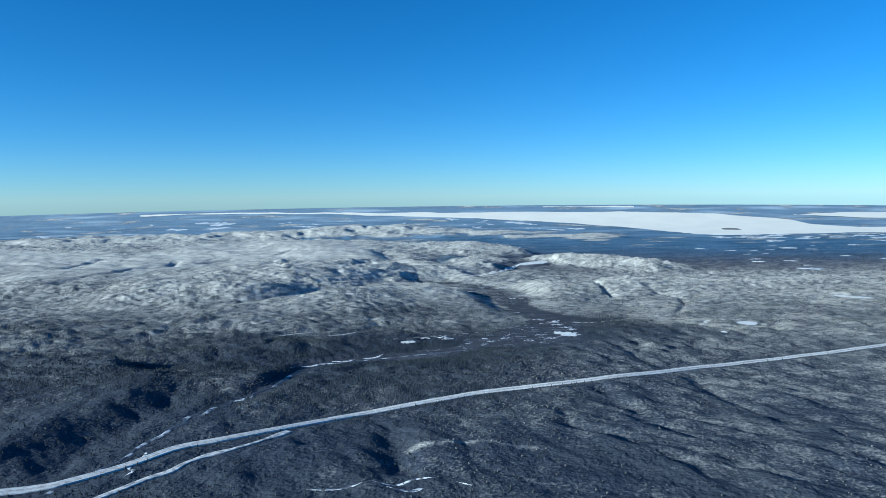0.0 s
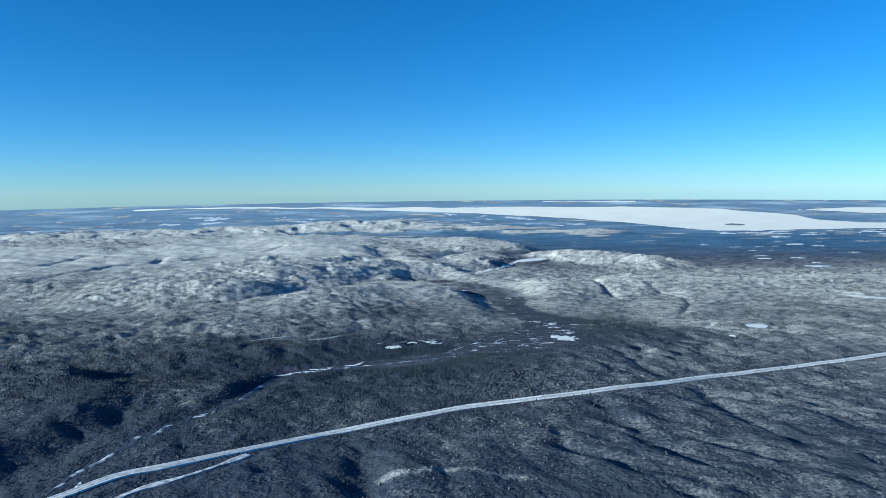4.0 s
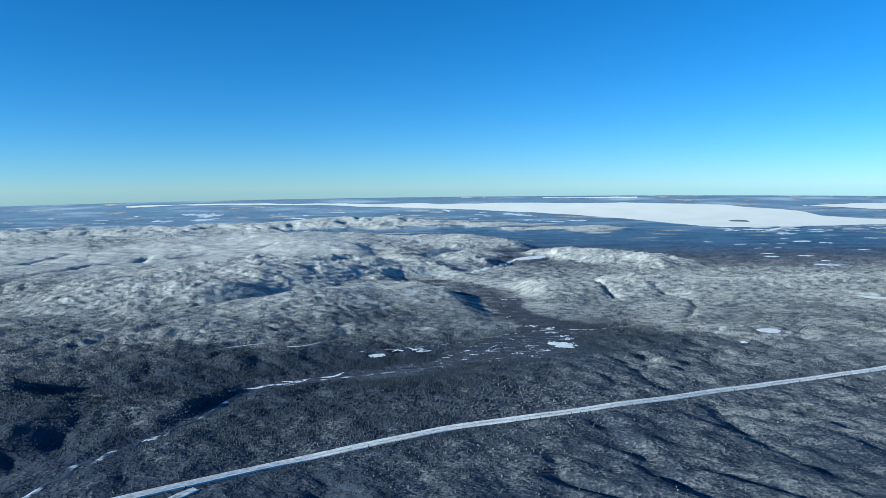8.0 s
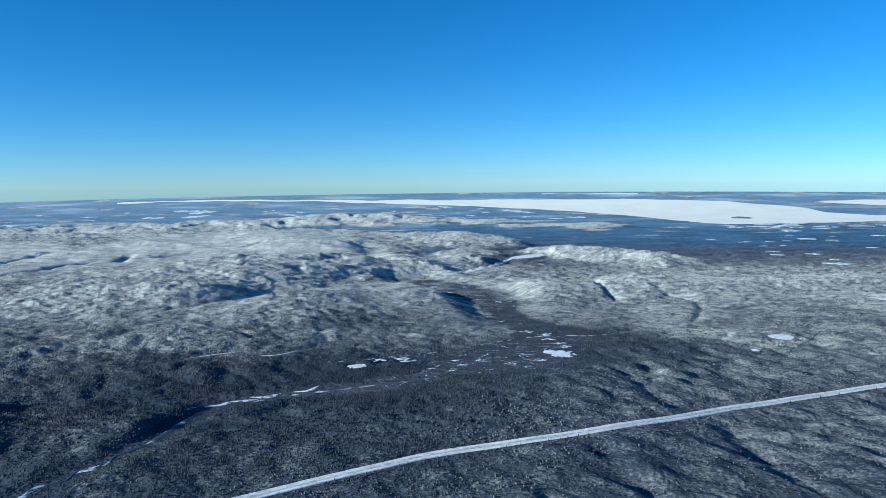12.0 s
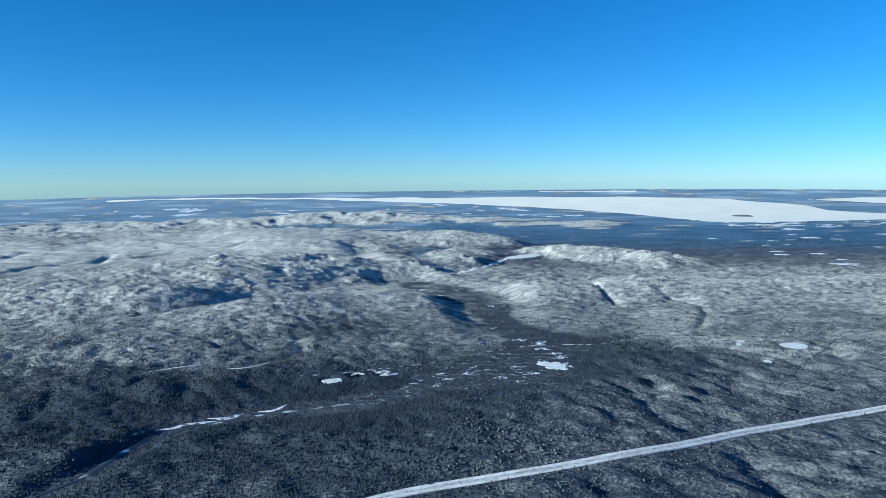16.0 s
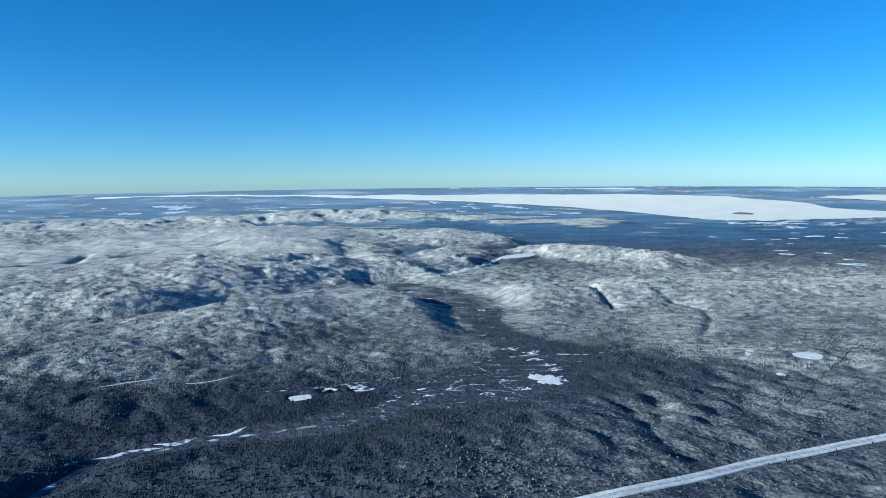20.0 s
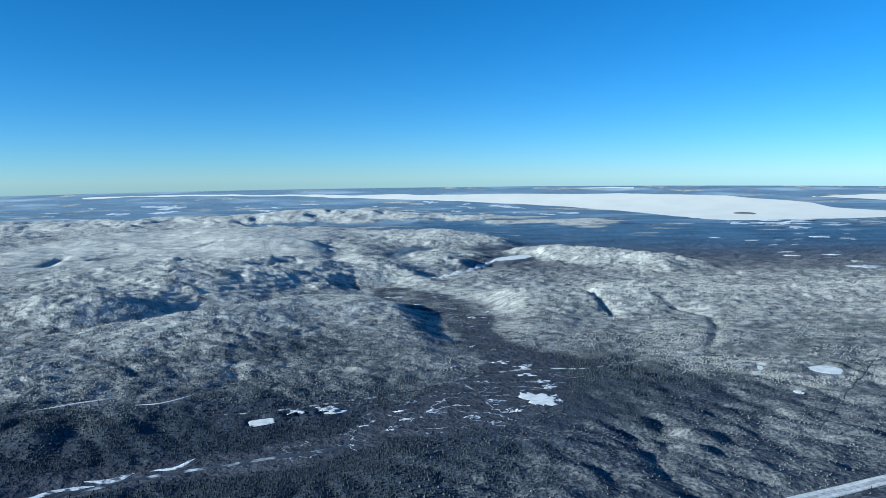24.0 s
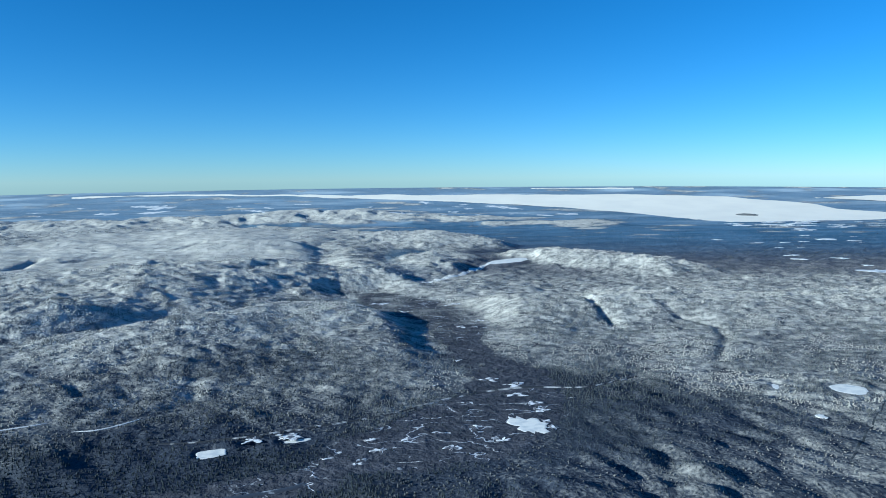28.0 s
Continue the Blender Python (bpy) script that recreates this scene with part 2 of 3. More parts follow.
def ground_material():
    mat, nt, bsdf = material("snowy_heath")
    grain, patch, blot = noise_node(nt, 3.2, 5), noise_node(nt, 28, 4), noise_node(nt, 140, 3)
    bare = mixed(nt, span(nt, grain, 0.35, 0.65), TWIGS, HEATH)
    bare = mixed(nt, span(nt, blot, 0.4, 0.62), bare, MOSS)
    bog = mixed(nt, span(nt, noise_node(nt, 14, 5, (0.4, 1, 1)), 0.35, 0.68), (0.037, 0.041, 0.055), (0.072, 0.077, 0.098))
    bare = mixed(nt, stored(nt, "bog"), bare, bog)
    vein = nt.nodes.new("ShaderNodeMath")
    vein.operation = "COMPARE"
    vein.inputs[1].default_value, vein.inputs[2].default_value = 0.5, 0.009
    nt.links.new(noise_node(nt, 26, 3, (0.8, 1, 1)), vein.inputs[0])
    thread = calc(nt, "MULTIPLY", vein.outputs[0], span(nt, noise_node(nt, 34, 2), 0.42, 0.52))
    bare = mixed(nt, calc(nt, "MULTIPLY", thread, stored(nt, "ice")), bare, (0.44, 0.47, 0.53))
    # distance haze is painted into the far woods as blue
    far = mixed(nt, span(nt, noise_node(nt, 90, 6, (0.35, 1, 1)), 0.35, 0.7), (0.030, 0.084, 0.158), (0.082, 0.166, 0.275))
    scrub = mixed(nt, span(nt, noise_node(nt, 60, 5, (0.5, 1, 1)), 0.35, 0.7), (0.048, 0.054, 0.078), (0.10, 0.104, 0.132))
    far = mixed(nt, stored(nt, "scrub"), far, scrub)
    # snow streaks plus a pale haze tint that grows towards the skyline
    snow_haze = calc(nt, "MULTIPLY", span(nt, noise_node(nt, 120, 6, (0.22, 1, 1)), 0.42, 0.75), stored(nt, "haze_ramp"))
    snow_haze = calc(nt, "MAXIMUM", snow_haze, span(nt, stored(nt, "haze_ramp"), 0.3, 1.0, 0.0, 0.26))
    far = mixed(nt, snow_haze, far, (0.42, 0.52, 0.62))
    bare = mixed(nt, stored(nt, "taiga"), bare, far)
    snow = mixed(nt, span(nt, patch, 0.3, 0.7), DEEP_SNOW, SNOW)
    # snow lies where the cover beats the roughness of the ground
    tuft = noise_node(nt, 11, 3, (0.75, 1, 1))
    amount = stored(nt, "snow")
    uneven = nt.nodes.new("ShaderNodeMath")
    uneven.operation = "MULTIPLY"
    nt.links.new(span(nt, tuft, 0.34, 0.66, -0.25, 0.25), uneven.inputs[0])
    nt.links.new(calc(nt, "MULTIPLY", span(nt, amount, 0.22, 0.5, 0.1, 1.0), span(nt, stored(nt, "upland"), 0.0, 1.0, 1.0, 0.25)), uneven.inputs[1])
    for value in (span(nt, grain, 0.25, 0.75, -0.17, 0.17), span(nt, patch, 0.3, 0.7, -0.10, 0.10), uneven.outputs[0]):
        step = nt.nodes.new("ShaderNodeMath")
        step.operation = "ADD"
        nt.links.new(amount, step.inputs[0])
        nt.links.new(value, step.inputs[1])
        amount = step.outputs[0]
    amount = span(nt, amount, 0.12, 0.88)
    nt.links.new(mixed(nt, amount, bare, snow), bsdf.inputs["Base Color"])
    mound = nt.nodes.new("ShaderNodeMath")
    mound.operation = "MULTIPLY_ADD"
    mound.inputs[1].default_value = 0.4
    nt.links.new(grain, mound.inputs[0])
    nt.links.new(noise_node(nt, 9, 3), mound.inputs[2])
    soft = calc(nt, "MULTIPLY", span(nt, stored(nt, "upland"), 0, 1, 1.0, 0.75), span(nt, stored(nt, "haze_ramp"), 0, 0.5, 1.0, 0.15))
    bump(nt, bsdf, calc(nt, "MULTIPLY", calc(nt, "MULTIPLY", mound.outputs[0], 0.6), soft), 5.5)
    return mat


def tree_material(name, dark, twig, frost_colour):
    mat, nt, bsdf = material(name)
    geo = nt.nodes.new("ShaderNodeNewGeometry")
    wood = mixed(nt, geo.outputs["Random Per Island"], dark, twig)
    grain = noise_node(nt, 1.3, 3)
    amount = calc(nt, "ADD", stored(nt, "frost"), 0.0)
    spread = calc(nt, "MULTIPLY", amount, 0.55)
    shift = nt.nodes.new("ShaderNodeMath")
    shift.operation = "MULTIPLY_ADD"
    nt.links.new(span(nt, calc(nt, "ADD", span(nt, grain, 0.3, 0.7, 0, 0.6), span(nt, geo.outputs["Random Per Island"], 0, 1, 0, 0.4)), 0, 1, -0.5, 0.5), shift.inputs[0])
    nt.links.new(spread, shift.inputs[1])
    nt.links.new(amount, shift.inputs[2])
    amount = shift.outputs[0]
    nt.links.new(mixed(nt, amount, wood, frost_colour), bsdf.inputs["Base Color"])
    return mat


def ice_material(name, light, dark, size, lo, hi, rough=0.6):
    mat, nt, bsdf = material(name, rough)
    fac = span(nt, noise_node(nt, size, 5), lo, hi)
    nt.links.new(mixed(nt, fac, dark, light), bsdf.inputs["Base Color"])
    bump(nt, bsdf, noise_node(nt, size * 0.2, 3), 0.15)
    return mat


GROUND = ground_material()
BIRCH = tree_material("frosted_birch", (0.021, 0.028, 0.037), (0.033, 0.040, 0.050), (0.43, 0.425, 0.40))
SPRUCE = tree_material("frosted_spruce", (0.015, 0.023, 0.029), (0.027, 0.035, 0.041), (0.30, 0.305, 0.30))
LAKE_SNOW = ice_material("lake_snow", (0.80, 0.775, 0.70), (0.74, 0.72, 0.66), 160, 0.3, 0.6)
POND_SNOW = ice_material("pond_snow", (0.74, 0.74, 0.72), (0.52, 0.55, 0.58), 9, 0.3, 0.55)
RIVER_ICE = ice_material("river_ice", (0.58, 0.62, 0.68), (0.05, 0.055, 0.07), 16, 0.53, 0.66, 0.4)
ROAD_SNOW = ice_material("packed_road_snow", (0.72, 0.72, 0.72), (0.45, 0.45, 0.46), 5, 0.3, 0.6)
REACH_ICE = ice_material("broken_river_snow", (0.74, 0.76, 0.80), (0.10, 0.11, 0.14), 6, 0.42, 0.56)
POOL_ICE = ice_material("pool_ice", (0.62, 0.65, 0.69), (0.30, 0.36, 0.44), 22, 0.35, 0.55)
SIDE_SNOW = ice_material("thin_road_snow", (0.58, 0.58, 0.59), (0.20, 0.21, 0.23), 5, 0.36, 0.58)
RUT_SNOW = ice_material("worn_wheel_track", (0.55, 0.55, 0.56), (0.30, 0.29, 0.29), 4, 0.35, 0.6)
DARK_CUT = ice_material("dark_brush", (0.06, 0.07, 0.085), (0.018, 0.024, 0.032), 8, 0.4, 0.65, 0.9)
CAUSEWAY = ice_material("causeway_gravel", (0.42, 0.43, 0.45), (0.035, 0.04, 0.05), 11, 0.46, 0.6, 0.9)

# ---------------------------------------------------------------- plan
BOG = [(40, 1124), (37, 1156), (72, 1193), (114, 1240), (163, 1304), (157, 1383), (136, 1521), (97, 1674), (40, 1777),
       (-7, 1837), (-52, 1935), (8, 1975), (111, 1879), (177, 1786), (203, 1673), (198, 1562), (204, 1464), (239, 1419),
       (256, 1358), (258, 1283), (237, 1198), (215, 1155), (174, 1125), (115, 1094), (59, 1090), (-21, 1038), (-35, 1025),
       (-71, 1025), (-14, 1078)]
RIVER = [(-325, 521), (-290, 585), (-276, 640), (-269, 725), (-255, 753), (-238, 792), (-222, 824), (-207, 899), (-182, 980),
    (-143, 1006), (-101, 1032), (-42, 1044), (29, 1077)]
HUMMOCKS = [(-1338, 2154), (-828, 2065), (-728, 2383), (-436, 2495), (-65, 2006), (-162, 1807), (-294, 1619), (-357, 1488),
    (-429, 1429), (-935, 1175)]
UPLAND = [(-1660, 1606), (-1073, 1705), (-908, 1732), (-729, 1817), (-633, 1916), (-573, 2032), (-477, 2095), (-321, 2055),
    (-190, 2129), (-183, 2395), (-384, 3032), (-628, 3194), (-839, 3080), (-1011, 2812), (-1157, 2607), (-1985, 2701)]
ROAD = [(-525, 471), (-324, 543), (-297, 568), (-270, 596), (-251, 629), (-237, 642), (-209, 659), (-164, 697), (-108, 743),
        (-55, 776), (8, 812), (47, 834), (107, 854), (162, 874), (225, 900), (272, 922), (304, 939), (346, 963), (436, 1002),
        (518, 1034), (572, 1052), (690, 1104), (955, 1210)]
SIDE_ROAD = [(-286, 493), (-256, 541), (-241, 565), (-231, 575), (-226, 598), (-209, 616), (-182, 643), (-164, 670), (-153, 690)]
TRACK = [(-318, 1110), (-276, 1146), (-251, 1169), (-222, 1188), (-192, 1169), (-168, 1179), (-147, 1208), (-120, 1226)]
VALLEY_TRACK = [(-113, 1149), (-77, 1155), (-46, 1163), (-5, 1183), (37, 1205), (76, 1225), (92, 1238), (132, 1275),
                (172, 1302), (225, 1321), (282, 1319), (317, 1341), (359, 1376)]
CUTLINE = [(455, 1116), (474, 1141), (525, 1203), (586, 1276), (681, 1394), (839, 1587)]
NEAR_SHORE = [(-2051, 4815), (-1495, 4832), (-598, 4742), (-524, 4700), (-126, 4630), (194, 4550), (504, 4443), (798, 4338),
              (1059, 4173), (1277, 3953), (1453, 3779), (1738, 3776), (2016, 3806), (2216, 3839), (3300, 3900)]
FAR_SHORE = [(-2068, 4836), (-1792, 4869), (-1166, 4841), (-473, 4770), (-136, 4765), (534, 4747), (1201, 4725), (1805, 4645),
             (1905, 4573), (2095, 4498), (2182, 4422), (2204, 4265), (2401, 4134), (3300, 4090)]
LAKE = NEAR_SHORE + FAR_SHORE[::-1]
PONDS = [  # place, half sizes, turn, label
    (567, 1313, 18, 18, 10, "round frozen pond covered in white snow among frosted trees"),
    (-58, 1129, 11, 8, 25, "small square frozen pond covered in bright snow beside the bog"),
    (205, 1195, 20, 13, 120, "irregular snow-covered ice patch in the brown bog"),
    (944, 1636, 48, 16, -40, "long frozen pond with smooth white snow on the plain"),
    (316, 2465, 34, 78, -42, "narrow frozen valley lake with bluish white snow"),
    (489, 1224, 5, 6, 0, "small frozen pool in a dark hollow"), (494, 1326, 4, 9, -20, "small frozen stream pool in a shaded hollow"),
    (4, 1161, 11, 4, 20, "thin patch of snow-covered ice at the bog's edge"), (-25, 1149, 6, 3, 15, "thin patch of snow-covered ice at the bog's edge"),
]

# ---------------------------------------------------------------- helpers
def mesh_of(name, points, faces, mat, smooth_faces=True, floats=None):
    """A mesh object from arrays; faces all of one size."""
    points, faces = np.asarray(points, np.float32), np.asarray(faces, np.int32)
    me = bpy.data.meshes.new(name)
    count, size = faces.shape
    me.vertices.add(len(points))
    me.vertices.foreach_set("co", points.ravel())
    me.loops.add(count * size)
    me.loops.foreach_set("vertex_index", faces.ravel())
    me.polygons.add(count)
    me.polygons.foreach_set("loop_start", np.arange(0, count * size, size, dtype=np.int32))
    me.polygons.foreach_set("use_smooth", np.full(count, smooth_faces))
    for key, values in (floats or {}).items():
        me.attributes.new(key, "FLOAT", "POINT").data.foreach_set("value", np.asarray(values, np.float32))
    me.update(calc_edges=True)
    me.materials.append(mat)
    return new(name, me)


def grid_faces(rows, cols):
    k = np.arange((rows - 1) * cols).reshape(rows - 1, cols)[:, :-1].ravel()
    return np.stack([k, k + 1, k + cols + 1, k + cols], 1)


def resample(line, step):
    """Points of a rounded line, step metres apart, and their headings."""
    p = np.array(line, float)
    for _ in range(2):
        q = np.empty((2 * len(p) - 2, 2))
        q[0::2], q[1::2] = p[:-1] * 0.75 + p[1:] * 0.25, p[:-1] * 0.25 + p[1:] * 0.75
        p = np.vstack([p[:1], q, p[-1:]])
    run = np.r_[0, np.cumsum(np.hypot(*np.diff(p, axis=0).T))]
    s = np.arange(0, run[-1], step)
    x, y = np.interp(s, run, p[:, 0]), np.interp(s, run, p[:, 1])
    dx, dy = np.gradient(x), np.gradient(y)
    n = np.hypot(dx, dy) + 1e-9
    return x, y, dx / n, dy / n


def ribbon(name, line, offsets, lifts, mat, step=4.0, wander=0.0, seed=3):
    """A strip laid on the relief along a line; offsets and lifts give its cross section."""
    x, y, dx, dy = resample(line, step)
    sway = wander * value_noise(np.arange(len(x)) * step, x * 0, 18, seed)
    width = 1 + 0.5 * (wander > 0) * value_noise(np.arange(len(x)) * step, x * 0, 25, seed + 1)
    if len(x) < 40:
        width = width * np.clip(np.minimum(np.arange(len(x)), np.arange(len(x))[::-1]) / 4, 0.12, 1)
    off = np.array(offsets)[None, :] * width[:, None] + sway[:, None]
    px, py = x[:, None] + dy[:, None] * off, y[:, None] - dx[:, None] * off
    pz = ground_z(px, py) + np.array(lifts)[None, :]
    return mesh_of(name, np.stack([px, py, pz], 2).reshape(-1, 3), grid_faces(*px.shape)[:, ::-1], mat)


def blob(name, x, y, a, b, turn, mat, lift=0.5, seed=1, level=True, thick=0.6, uneven=0.2, square=0.0):
    """A flat patch of ice with an uneven shore and a low bank."""
    ang = np.linspace(0, 2 * math.pi, 29)[:-1]
    wave = 1 + uneven * (value_noise(np.cos(ang) * 2 + seed * 7, np.sin(ang) * 2, 1.0, seed) + 0.6 * value_noise(np.cos(ang) * 5 + seed * 7, np.sin(ang) * 5, 1.0, seed))
    wave = wave / np.maximum(np.abs(np.cos(ang)), np.abs(np.sin(ang))) ** square
    c, s = math.cos(radians(turn)), math.sin(radians(turn))
    points = []
    for r in (0.0, 0.35, 0.7, 0.92, 1.0, 1.06):
        u, v = a * wave * r * np.cos(ang), b * wave * r * np.sin(ang)
        points.append(np.stack([x + u * c - v * s, y + u * s + v * c], 1))
    p = np.array(points)
    z = ground_z(p[..., 0], p[..., 1]) + lift
    if level:
        z[:] = z[:4].max()
    z[-1] -= thick
    p3 = np.concatenate([p, z[..., None]], 2)
    p3 = np.concatenate([p3, p3[:, :1]], 1)
    return mesh_of(name, p3.reshape(-1, 3), grid_faces(*p3.shape[:2]), mat)


# ---------------------------------------------------------------- cover: snow, frost and trees by place
def cover(x, y):
    """Hoarfrost (thinned in places as painted shade), bog, dark far woods and how dense the trees stand."""
    hills = relief(x, y)
    mottle = fbm(x, y, 90, 51, 3)
    lake = smooth(inside(x, y, LAKE), -10, 10)
    bank = np.maximum(inside(x, y, BOG), 26 - to_line(x, y, RIVER[8:])[0])
    edge = smooth(y, 1300, 1450)
    bog = smooth(bank + (8 + 16 * edge) * fbm(x, y, 34, 3, 3), -8 - 14 * edge, 6 + 8 * edge)
    bog = bog * (1 - (0.25 + 0.35 * fbm(x, y, 45, 97, 3)) * smooth(y, 1520, 1680))
    bare = bald(x, y)
    onset = np.interp(x, [-740, -474, -331, -241, -116, 81, 143, 242, 332, 424, 530, 748], [817, 882, 954, 1012, 1126, 1174, 1249, 1370, 1314, 1157, 1091, 1054])
    full = np.interp(x, [-752, -609, -460, -302, -171, -3, 130, 224, 359, 472, 642, 994], [1029, 1115, 1190, 1193, 1270, 1327, 1366, 1428, 1434, 1346, 1360, 1495])
    wave = 26 * fbm(x, y, 110, 57, 3)
    frost = 0.13 + 0.42 * smooth(y + wave, onset - 30, full + 40) + 0.20 * smooth(y - full, 30, 420)
    frost = frost + 0.13 * smooth(hills, 10, 26) * smooth(y, 1250, 1500) + 0.10 * mottle
    frost = frost + 0.15 * smooth(x, 80, 350) * smooth(y, 700, 950) * (1 - smooth(y, 1150, 1350))
    frost = frost - 0.09 * smooth(-x, -220, -120) * smooth(y, 830, 950) * (1 - smooth(y, 1150, 1230))
    frost = frost - 0.05 * smooth(-x, 130, 280) * (1 - smooth(y, 850, 1050))
    # cover is darker on the left slopes
    frost = frost - 0.08 * smooth(-x, 240, 420) * smooth(y, 1020, 1150) * (1 - smooth(y, 1650, 1950))
    frost = frost - 0.07 * smooth(x, 150, 350) * smooth(y, 1200, 1400)
    # frost thinned far left, painting in the shade on the hummocks
    frost = frost - 0.12 * smooth(-x / (y + 100), 0.30, 0.46) * smooth(y, 1050, 1200) * (1 - smooth(y, 1900, 2300))
    # far wooded plain, which takes the painted haze blue
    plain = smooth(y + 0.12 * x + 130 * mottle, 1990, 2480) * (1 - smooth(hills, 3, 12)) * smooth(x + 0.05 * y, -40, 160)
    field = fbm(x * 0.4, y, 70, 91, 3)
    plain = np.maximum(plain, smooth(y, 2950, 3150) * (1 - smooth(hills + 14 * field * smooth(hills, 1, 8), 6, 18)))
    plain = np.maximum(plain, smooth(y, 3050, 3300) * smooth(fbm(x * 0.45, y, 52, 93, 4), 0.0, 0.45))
    frost = frost - 0.05 * smooth(-x, -120, 40) * (1 - smooth(-x, 200, 330)) * smooth(y, 1150, 1300) * (1 - smooth(y, 1650, 1850))
    frost = frost + 0.05 * smooth(x, 40, 160) * (1 - smooth(y, 950, 1150)) * smooth(y, 450, 560)
    far_snow = smooth(y, 3000, 3250) * smooth(hills + 9 * field, 3, 12)
    plain = plain * (1 - 0.85 * far_snow)
    frost = frost * (1 - 0.85 * plain * (1 - 0.35 * smooth(-y, -2700, -2200)))
    frost = frost - 0.12 * np.exp(-((x - 300) / 90) ** 2 - ((y - 1170) / 80) ** 2) 
    # darker cover stands in for the shadow of the near left valley
    frost = frost - 0.13 * smooth(-x, 60, 230) * (1 - smooth(y, 560, 700))
    frost = frost - 0.14 * np.exp(-((x + 45) / 75) ** 2 - ((y - 1395) / 75) ** 2)
    frost = frost - 0.16 * smooth(-x, -150, 60) * (1 - smooth(-x, 210, 340)) * smooth(y, 860, 960) * (1 - smooth(y, 1090, 1210))
    frost = np.maximum(frost, 0.92 * far_snow)
    strip = smooth(-to_line(x, y, [(-28, 627), (26, 639), (88, 617)])[0] + 7 * mottle, -18, 2)
    frost = np.maximum(frost, 0.5 * strip)
    # upland snow dulled to the left: shading of its tilt put into the cover
    frost = np.clip(np.maximum(frost, (0.68 - 0.40 * smooth(-x - 0.2 * y, 100, 450) + 0.42 * fbm(x * 0.25 + 0.1 * y, y, 55, 95, 3)) * bare), 0.02, 0.95) * (1 - bog)
    dense = np.clip(0.8 + 0.35 * mottle, 0.3, 1) * (1 - 0.9 * bog) * (1 - 0.88 * bare)
    return frost, bog, plain, dense, lake


def ground_z(x, y):
    x, y = np.asarray(x, float), np.asarray(y, float)
    return height(x, y) - 5 * smooth(inside(x, y, LAKE), 0, 60)


# ---------------------------------------------------------------- the ground, one sheet to the skyline
def build_ground():
    cols = 700
    rows = np.r_[np.linspace(-900, 400, 100), 150 + np.exp(np.linspace(math.log(265), math.log(4810), 820))]
    s = np.linspace(-0.70, 0.70, cols)
    y = np.repeat(rows[:, None], cols, 1)
    x = 40 + s[None, :] * np.maximum(y + 350, 1300)
    x, y = x.ravel(), y.ravel()
    z = ground_z(x, y)
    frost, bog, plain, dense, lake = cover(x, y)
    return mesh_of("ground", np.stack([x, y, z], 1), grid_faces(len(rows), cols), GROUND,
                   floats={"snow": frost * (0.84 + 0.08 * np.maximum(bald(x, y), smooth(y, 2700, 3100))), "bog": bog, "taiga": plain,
                           "upland": bald(x, y), "scrub": (1 - smooth(y + 0.15 * x, 2450, 3500)) * smooth(x, 0, 200), "haze_ramp": smooth(y, 3000, 4900), "ice": bog * np.maximum(smooth(-y, -1330, -1250), smooth(y, 1500, 1600)) * smooth(x, -60, 40)})


ground = tagged(build_ground(), "snow-dusted taiga and brown heath rolling to the skyline", "ground", kind="structure")


# ---------------------------------------------------------------- frozen water
def strip_between(name, near, far, mat, lift, steps=220, across=7):
    def even(line):
        p = np.array(line, float)
        run = np.r_[0, np.cumsum(np.hypot(*np.diff(p, axis=0).T))]
        s = np.linspace(0, run[-1], steps)
        return np.stack([np.interp(s, run, p[:, 0]), np.interp(s, run, p[:, 1])], 1)
    a, b = even(near), even(far)
    for shore, seed in ((a, 5), (b, 6)):
        shore[:, 1] += 0.0035 * shore[:, 1] * fbm(shore[:, 0], shore[:, 1] * 0, 160, seed, 3)
    w = np.linspace(0, 1, across)[None, :, None]
    p = a[:, None] * (1 - w) + b[:, None] * w
    z = rise(p[..., 0], p[..., 1]) + lift
    return mesh_of(name, np.concatenate([p, z[..., None]], 2).reshape(-1, 3), grid_faces(steps, across)[:, ::-1], mat)


tagged(strip_between("frozen_lake", NEAR_SHORE, FAR_SHORE, LAKE_SNOW, 0.5), "vast frozen lake under smooth white snow", "lake", kind="structure")
tagged(strip_between("frozen_lake", [(2279, 4607), (2443, 4552), (2628, 4496), (3300, 4400)], [(2280, 4612), (2506, 4663), (2745, 4684), (3300, 4690)],
                     LAKE_SNOW, 3.0, 40), "distant arm of a frozen white lake", "lake", kind="structure")
tagged(strip_between("frozen_lake", [(691, 4890), (1316, 4875)], [(694, 4915), (1323, 4900)], LAKE_SNOW, 1.5, 30),
       "thin far-off strip of lake ice near the skyline", "lake", kind="structure")
for n, (px, py, a, b, turn, label) in enumerate(PONDS):
    tagged(blob("frozen_pond", px, py, a, b, turn, POND_SNOW, 0.2, n + 1, thick=0.25, uneven=0.45 if n == 2 else 0.22 if n in (2, 5, 6, 7, 8) else 0.1, square=0.9 if n == 1 else 0.0), label, "pond", "frozen ponds", "structure")
dice = random.Random(4)
FAR_PONDS = [(1756, 3663), (1443, 3697), (1788, 3495), (1207, 2950), (1242, 2517), (1159, 2221), (1226, 2830), (1116, 3062), (1548, 2936), (1466, 3150)]
for n in range(22):
    far_y = dice.uniform(2250, 3700)
    FAR_PONDS.append((far_y * dice.uniform(0.42, 0.66), far_y))
for n in range(54):
    FAR_PONDS.append((dice.uniform(1400, 2400), dice.uniform(3560, 3770)))
for n in range(46):
    FAR_PONDS.append((dice.uniform(-2400, 900), dice.uniform(4080, 4560)))
